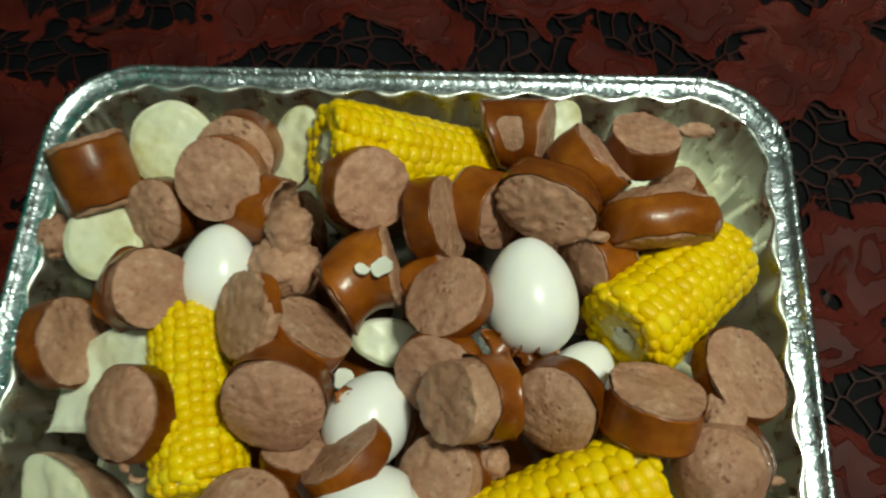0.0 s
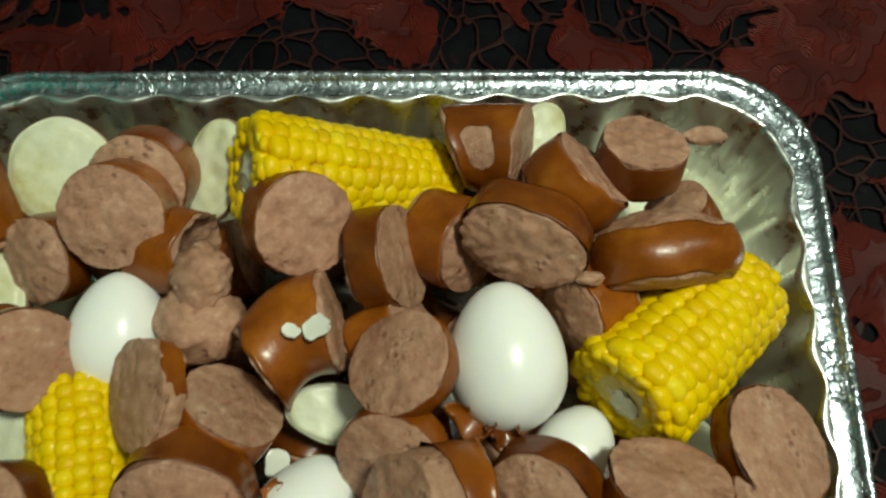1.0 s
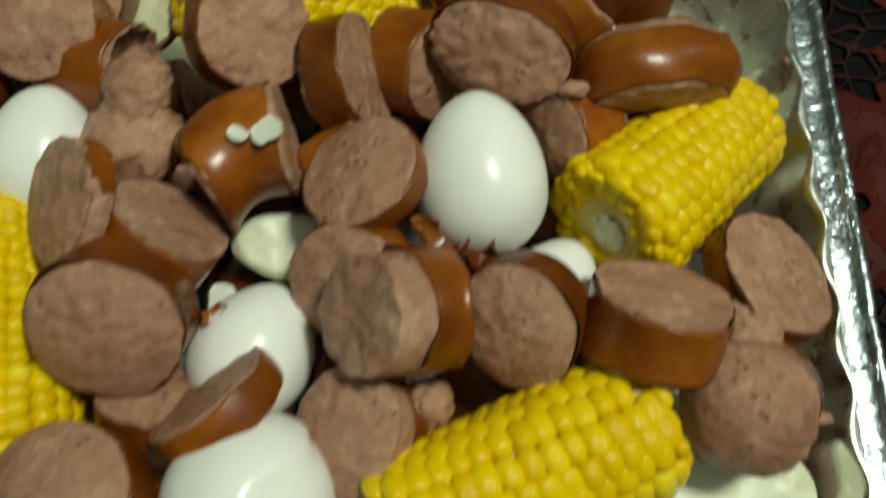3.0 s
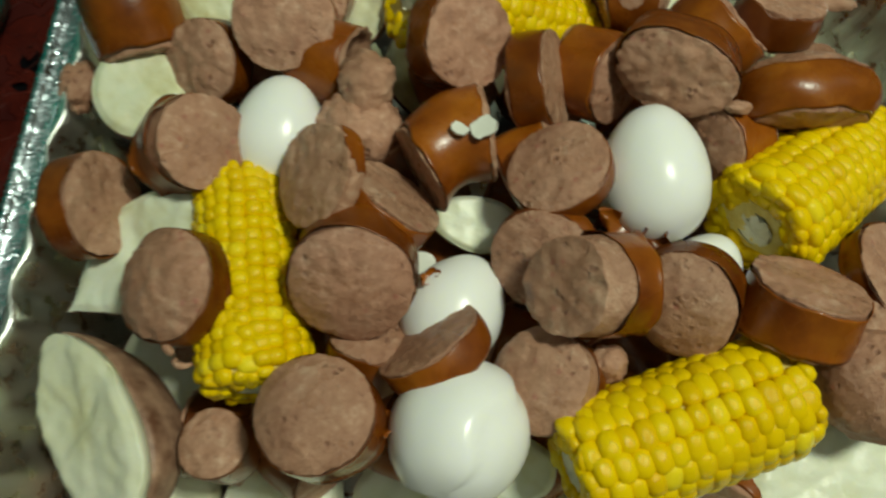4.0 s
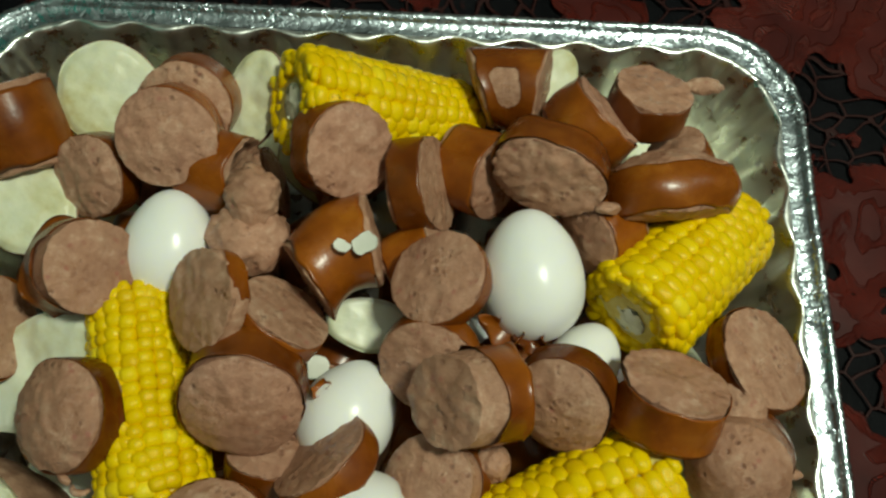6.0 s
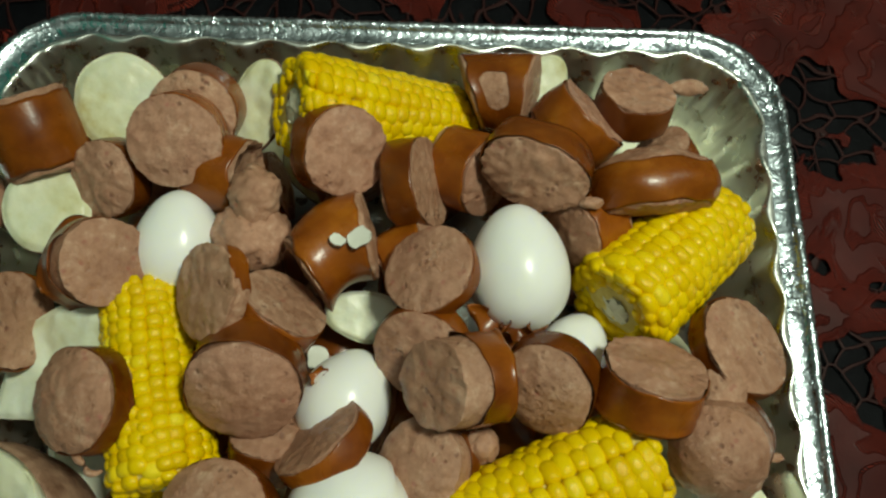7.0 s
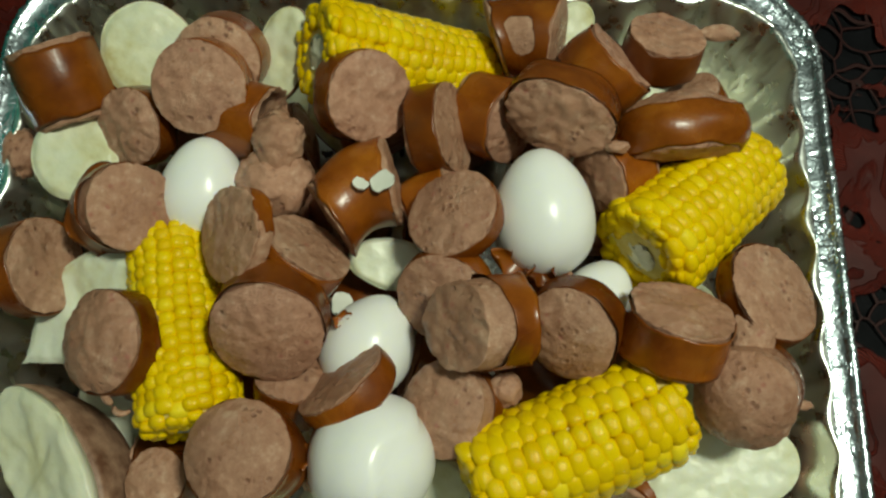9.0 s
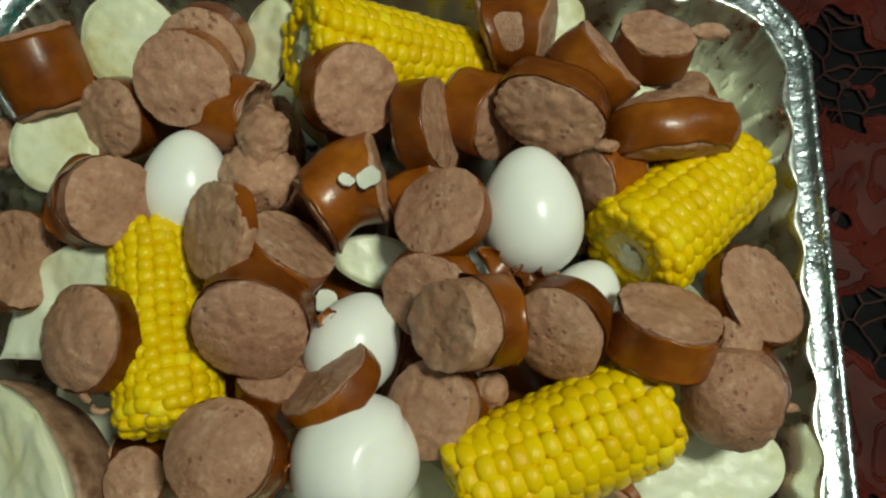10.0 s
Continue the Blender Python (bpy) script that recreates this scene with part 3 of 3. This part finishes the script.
def lump(name, place, radius, stretch, mat, seed, bend=0.22):
    bm = bmesh.new()
    bmesh.ops.create_icosphere(bm, subdivisions=4, radius=1.0)
    for vert in bm.verts:
        d = vert.co.normalized()
        k = 1 + bend * wobble(d, 1.5, seed) + 0.12 * wobble(d, 4.0, seed + 1) + 0.07 * wobble(d, 11.0, seed)
        vert.co = Vector((d.x * stretch[0], d.y * stretch[1], d.z * stretch[2])) * radius * k
    ob = part(name, bm, mat)
    ob.location = place
    return ob


def scrap(place, radius, stretch=(1, 1, 1)):
    made[0] += 1
    return tagged(lump("sausage_scrap", place, radius, stretch, MEAT, made[0]), "crumbly torn scrap of pink sausage meat", "sausage", group="sausage scraps")


def curl(place, sweep, thick, a0, a1):
    """A thin torn strand of meat that curls round, thinning towards its ends."""
    made[0] += 1
    seed, rings = made[0], []
    for k in range(17):
        q = k / 16
        a = a0 + (a1 - a0) * q
        mid = Vector((sweep * math.cos(a), sweep * math.sin(a), 0.0012 * math.sin(3 * q)))
        out = Vector((math.cos(a), math.sin(a), 0))
        r = thick * (0.35 + 0.65 * math.sin(math.pi * (0.12 + 0.8 * q)))
        rings.append([mid + out * (r * math.cos(t)) * (1 + 0.3 * wobble((q, math.cos(t), math.sin(t)), 3, seed)) + Vector((0, 0, r * math.sin(t))) for t in [2 * math.pi * j / 10 for j in range(10)]])
    ob = place_part("sausage_scrap", loft("sausage_scrap", rings, True), MEAT)
    ob.location = place
    return tagged(ob, "thin curled strand of torn pale sausage meat", "sausage", group="sausage scraps")


def shard(name, place, radius, mat, thick, curl, ragged, label, category, group):
    """A torn, curled scrap of sheet with an uneven outline."""
    made[0] += 1
    seed = made[0]
    bm = bmesh.new()
    n = 14
    for side in (0, 1):
        for i in range(n + 1):
            for j in range(n + 1):
                x, y = (i / n - 0.5) * 2, (j / n - 0.5) * 2
                shape = 0.85 + ragged * noise.noise(Vector((x * 1.1, y * 1.1, seed))) - 0.17 * (x * x + y * y)
                bm.verts.new((x * radius * shape, y * radius * 0.8 * shape, radius * (curl * x * x + 0.35 * curl * noise.noise(Vector((x, y, seed * 2)))) - side * thick))
    bm.verts.ensure_lookup_table()
    m = (n + 1) ** 2
    for i in range(n):
        for j in range(n):
            q = [i * (n + 1) + j, (i + 1) * (n + 1) + j, (i + 1) * (n + 1) + j + 1, i * (n + 1) + j + 1]
            bm.faces.new([bm.verts[k] for k in q])
            bm.faces.new([bm.verts[k + m] for k in reversed(q)])
    rim = [(i, 0) for i in range(n)] + [(n, j) for j in range(n)] + [(n - i, n) for i in range(n)] + [(0, n - j) for j in range(n)]
    ids = [i * (n + 1) + j for i, j in rim]
    for k in range(len(ids)):
        p, q = ids[k], ids[(k + 1) % len(ids)]
        bm.faces.new([bm.verts[p], bm.verts[p + m], bm.verts[q + m], bm.verts[q]])
    ob = part(name, bm, mat)
    ob.location, ob.rotation_euler = place, (0.25 * math.sin(seed), 0.25 * math.cos(seed * 2.1), seed * 1.1)
    return tagged(ob, label, category, group=group)


def skin_shard(place, radius):
    return shard("sausage_skin_scrap", place, radius, SKIN, 0.0006, 0.6, 0.6, "torn curled scrap of brown sausage skin", "sausage", "sausage scraps")


def onion_bit(place, radius):
    return shard("onion_piece", place, radius, ONION, 0.0014, 0.08, 0.2, "small flat translucent white onion piece", "onion", "onion pieces")


sausage((-0.1350, 0.2201, 0.0830), (0.32, -0.77, -0.55), 0.0156, 0.0295, label=WHOLE, bulge=0.02, flare=0.03, swell=0.06, ragged=0.25)
sausage((-0.0711, 0.2159, 0.0800), (0.05, 0.65, -0.76), 0.0167, 0.0187)
sausage((-0.0723, 0.1985, 0.0930), (-0.01, 0.55, -0.84), 0.0163, 0.0192, bulge=0.1)
sausage((-0.1018, 0.1898, 0.0770), (0.39, 0.51, -0.77), 0.0144, 0.0104, bulge=0.2, ragged=0.5)
sausage((-0.0483, 0.1924, 0.0750), (-0.97, 0.23, -0.10), 0.0145, 0.020, bulge=-0.25, ragged=0.6)
sausage((-0.0903, 0.1542, 0.0890), (-0.67, 0.19, -0.72), 0.0152, 0.0186, label=CURLED, flare=0.34, skin=(0.2, 1.0), bulge=0.1)
sausage((-0.1250, 0.1375, 0.0720), (-0.91, -0.08, -0.40), 0.0169, 0.0123, flare=0.12, label=CURLED, bulge=0.05, ragged=0.3)
sausage((-0.0539, 0.1422, 0.0980), (0.66, 0.17, -0.73), 0.0157, 0.0073, arc=(40, 112), ragged=0.35, bulge=0.08, label=BURST)
sausage((-0.0943, 0.1075, 0.0890), (0.44, 0.13, -0.89), 0.0172, 0.0100, bulge=0.34, ragged=0.3, flare=0.08)
sausage((-0.0781, 0.0643, 0.0670), (0.16, -0.01, -0.99), 0.0106, 0.0156)
sausage((-0.0445, 0.0731, 0.0930), (0.11, -0.07, -0.99), 0.0168, 0.0148, bulge=0.3, flare=0.1, ragged=0.15)
sausage((-0.0284, 0.1423, 0.0880), (-0.55, -0.59, -0.60), 0.0155, 0.0143, bulge=0.05)
sausage((-0.0389, 0.1102, 0.0940), (0.00, 0.71, -0.70), 0.0182, 0.0144, bulge=0.26, flare=0.1)
sausage((-0.0227, 0.1536, 0.0810), (0.81, 0.58, 0.03), 0.0150, 0.0262, face=(-0.81, -0.58, -0.04), tail=(0.97, 0.23, 0.09), ragged=0.35, flare=0.12, swell=-0.02, bulge=0.02, skin=(0.03, 0.95), bend=(0.004, 0.001), label=BENT)
sausage((-0.0102, 0.1954, 0.0940), (-0.55, 0.44, -0.71), 0.0160, 0.0154, bulge=0.12, ragged=0.5)
sausage((0.0196, 0.1899, 0.0830), (-0.92, -0.01, -0.39), 0.0163, 0.0134, bulge=0.05)
sausage((0.0195, 0.1528, 0.0950), (0.40, -0.10, -0.91), 0.0155, 0.0084, bulge=0.1)
sausage((0.0243, 0.1685, 0.0730), (-0.82, -0.37, -0.44), 0.0147, 0.020)
sausage((0.0582, 0.2322, 0.0750), (-0.96, 0.13, -0.24), 0.0147, 0.0249, face=(0.95, -0.27, 0.18), tail=(-0.95, -0.27, -0.17), patch=True, label=PATCH, flare=0.08, bulge=0.05, skin=(0.03, 0.95))
sausage((0.0817, 0.2236, 0.0790), (-0.67, -0.48, -0.56), 0.0156, 0.0195, flare=0.1, bulge=0.03, swell=0.12, ragged=0.3)
sausage((0.0992, 0.2321, 0.0800), (-0.11, -0.44, -0.89), 0.0146, 0.0140, bulge=0.03, ragged=0.35)
sausage((0.0411, 0.1947, 0.0770), (-0.77, 0.48, -0.41), 0.0150, 0.020)
sausage((0.0553, 0.1878, 0.0950), (0.29, 0.81, -0.51), 0.0137, 0.0144, ragged=0.5, bulge=0.14, flare=0.1, oval=1.42, label=TORN)
scrap((0.0761, 0.1790, 0.0930), 0.0034, (1.3, 0.6, 0.7))
sausage((0.0713, 0.1725, 0.0790), (0.80, 0.49, -0.35), 0.0129, 0.018)
sausage((0.1004, 0.1977, 0.0840), (0.08, -0.98, -0.19), 0.0162, 0.0167, oval=1.26, label=WHOLE, bulge=0.42, skin=(0.02, 0.98), swell=0.2, ragged=0.4, flare=0.06)
sausage((0.1115, 0.2170, 0.0620), (0.55, -0.37, -0.75), 0.0114, 0.015)
sausage((0.0170, 0.1253, 0.0860), (0.29, 0.61, -0.74), 0.0157, 0.0098)
sausage((0.0218, 0.1124, 0.1030), (0.95, 0.17, -0.25), 0.0138, 0.0230, face=(-0.74, -0.23, 0.63), skin=(0.42, 1.0), bulge=0.06, ragged=0.5, flare=0.14, swell=0.08, label=PEELED)
sausage((0.0587, 0.1135, 0.0890), (0.43, 0.61, -0.67), 0.0158, 0.0104, bulge=0.3, flare=0.1)
sausage((0.0950, 0.1219, 0.0950), (-0.13, -0.71, -0.70), 0.0169, 0.0178, bulge=0.02, ragged=0.3, flare=0.05)
sausage((0.1312, 0.1333, 0.0780), (-0.42, -0.18, -0.89), 0.0180, 0.0088, bulge=0.03, flare=0.06)
sausage((0.1162, 0.0950, 0.0830), (0.41, 0.41, -0.82), 0.0164, 0.020, bulge=0.65, skin=(0.6, 0.97), label=BALD)
sausage((-0.0153, 0.0977, 0.0870), (0.60, -0.61, -0.51), 0.0162, 0.0099, bulge=0.03, skin=(0.08, 0.95))
sausage((-0.0332, 0.1001, 0.0750), (-0.10, -0.60, -0.80), 0.0122, 0.015)
sausage((0.0179, 0.0892, 0.0840), (0.53, 0.11, -0.84), 0.0155, 0.0139, skin=(0.5, 1.0), bulge=0.3, label=BALD)
egg((-0.0719, 0.1671, 0.0730), (0.12, 0.94, 0.31), 0.0154, 0.0196)
egg((0.0511, 0.1570, 0.0850), (-0.08, 0.94, 0.32), 0.0177, 0.0222)
egg((0.0725, 0.1314, 0.0630), (0.48, 0.84, 0.27), 0.0130, 0.0161)
egg((-0.0080, 0.1116, 0.0700), (0.47, 0.88, 0.12), 0.0159, 0.0191)
egg((-0.0029, 0.0720, 0.0810), (0.22, 0.86, -0.46), 0.0196, 0.0203, flap=True, taper=0.0)
potato((-0.0985, 0.2215, 0.0770), (0.10, -0.35, 0.93), (0.49, -0.80, -0.35), 0.0196, 0.0182, 0.02)
potato((-0.1225, 0.1800, 0.0720), (0.10, -0.15, 0.98), (0.50, -0.81, -0.29), 0.0172, 0.0156, 0.022)
potato((-0.1140, 0.1210, 0.0660), (-0.30, -0.25, 0.92), (0.77, 0.51, 0.39), 0.0320, 0.0185, 0.026, rough=1.5, tip=0.35)
potato((-0.1190, 0.0650, 0.0650), (-0.45, -0.24, 0.86), (0.60, -0.80, 0.09), 0.0330, 0.0180, 0.030, rough=1.7)
potato((-0.0024, 0.1428, 0.0670), (0.00, -0.20, 0.98), (0.99, -0.13, -0.03), 0.0156, 0.0094, 0.022)
potato((0.1166, 0.0733, 0.0530), (0.05, -0.15, 0.99), (0.98, 0.22, -0.02), 0.0281, 0.0175, 0.024, rough=1.6)
potato((0.0165, 0.0655, 0.0500), (0.00, -0.20, 0.98), (1.00, 0.03, 0.01), 0.0125, 0.0106, 0.02)
potato((-0.0501, 0.2255, 0.0710), (-0.30, -0.41, 0.86), (-0.32, -0.81, -0.49), 0.0193, 0.0109, 0.014)
potato((0.0656, 0.2428, 0.0610), (0.30, -0.30, 0.90), (0.38, 0.91, 0.18), 0.0157, 0.0096, 0.018)
corn((-0.0825, 0.1487, 0.0700), (-0.0661, 0.0825, 0.0720), 0.0163, 0.0190, rows=21, pitch=0.0043)
corn((0.0868, 0.1464, 0.0740), (0.1309, 0.1870, 0.0620), 0.0221, 0.0191, rows=19, pitch=0.0048)
corn((-0.0312, 0.2165, 0.0880), (0.0299, 0.2287, 0.0520), 0.0213, 0.0167, rows=19, pitch=0.0048)
corn((0.0303, 0.0652, 0.0770), (0.0935, 0.0938, 0.0750), 0.0198, 0.0199)
scrap((-0.0426, 0.1817, 0.0870), 0.0094, stretch=(1, 1.1, 0.8))
scrap((-0.0443, 0.1688, 0.0790), 0.0124, stretch=(1.1, 1, 0.8))
scrap((0.0388, 0.0962, 0.0810), 0.0057)
scrap((0.1210, 0.1160, 0.0800), 0.0080, (1.0, 1.2, 0.7))
scrap((0.1400, 0.0957, 0.0690), 0.0025, stretch=(1.6, 0.7, 0.7))
scrap((0.1236, 0.2426, 0.0650), 0.0046, stretch=(1.7, 0.7, 0.6))
scrap((0.0770, 0.1192, 0.0870), 0.0034)
scrap((-0.1513, 0.1874, 0.0570), 0.0089, stretch=(0.8, 1.2, 0.8))
curl((-0.0880, 0.0910, 0.0840), 0.0036, 0.0015, 2.0, 4.4)
curl((-0.0870, 0.0880, 0.0800), 0.0032, 0.0011, 3.4, 5.6)
skin_shard((0.0406, 0.1371, 0.0860), 0.0088)
skin_shard((0.0511, 0.1354, 0.0860), 0.0069)
skin_shard((-0.1422, 0.1439, 0.0730), 0.0051)
skin_shard((-0.0269, 0.0731, 0.0830), 0.0083)
skin_shard((-0.0165, 0.1177, 0.0810), 0.0046)
skin_shard((-0.0160, 0.2100, 0.0990), 0.0036)
onion_bit((-0.0110, 0.1610, 0.0990), 0.0038)
onion_bit((-0.0040, 0.1620, 0.0990), 0.0060)
onion_bit((-0.0192, 0.1276, 0.0650), 0.0067)


# the lower layers that carry the heap
rnd = random.Random(5)
for j in range(5):
    for i in range(6):
        x, y = -0.108 + 0.0432 * i + rnd.uniform(-0.004, 0.004), 0.052 + 0.043 * j + rnd.uniform(-0.004, 0.004)
        a = rnd.uniform(0, 6.28)
        if i in (0, 5) or j in (0, 4):
            potato((x, y, 0.026), (rnd.uniform(-0.3, 0.3), rnd.uniform(-0.3, 0.3), 1), (math.cos(i + j), math.sin(i + j), 0), 0.023, 0.02, 0.021)
            continue
        sausage((x - 0.012 * math.cos(a), y - 0.012 * math.sin(a), 0.018), (math.cos(a), math.sin(a), 0.0), 0.0158, 0.024, label=WHOLE)
for j in range(5):
    for i in range(6):
        x, y = -0.09 + 0.036 * i + rnd.uniform(-0.006, 0.006), 0.07 + 0.035 * j + rnd.uniform(-0.006, 0.006)
        a = rnd.uniform(0, 6.28)
        sausage((x - 0.01 * math.cos(a), y - 0.01 * math.sin(a), 0.034), (math.cos(a), math.sin(a), rnd.uniform(-0.3, 0.3)), 0.0145, 0.022)


# ---- beside the tray ----
def teal_jug(place, radius, height):
    thing = new("plastic_jug")
    thing.location = place
    tagged(thing, "glossy teal green round plastic jug standing beside the tray", "jug")
    prof = [(0.01, 0.012), (0.3, 0.010), (0.54, 0.0), (0.64, 0.008), (0.72, 0.035), (0.79, 0.09), (0.88, 0.18), (0.95, 0.3), (1.0, 0.46), (0.99, 0.6), (0.93, 0.72), (0.78, 0.82), (0.52, 0.895), (0.36, 0.93), (0.33, 1.0), (0.01, 1.0)]
    rings = []
    for r, z in prof:
        ring = []
        for j in range(96):
            a = 2 * math.pi * j / 96
            rib = 1 + 0.012 * math.sin(12 * a + 5 * z) * (r > 0.5)
            ring.append(Vector((r * radius * rib * math.cos(a), r * radius * rib * math.sin(a), z * height)))
        rings.append(ring)
    place_part("jug_body", loft("jug_body", rings, True), TEAL, thing)
    return thing


teal_jug((-0.296, 0.242, 0.0), 0.113, 0.36)
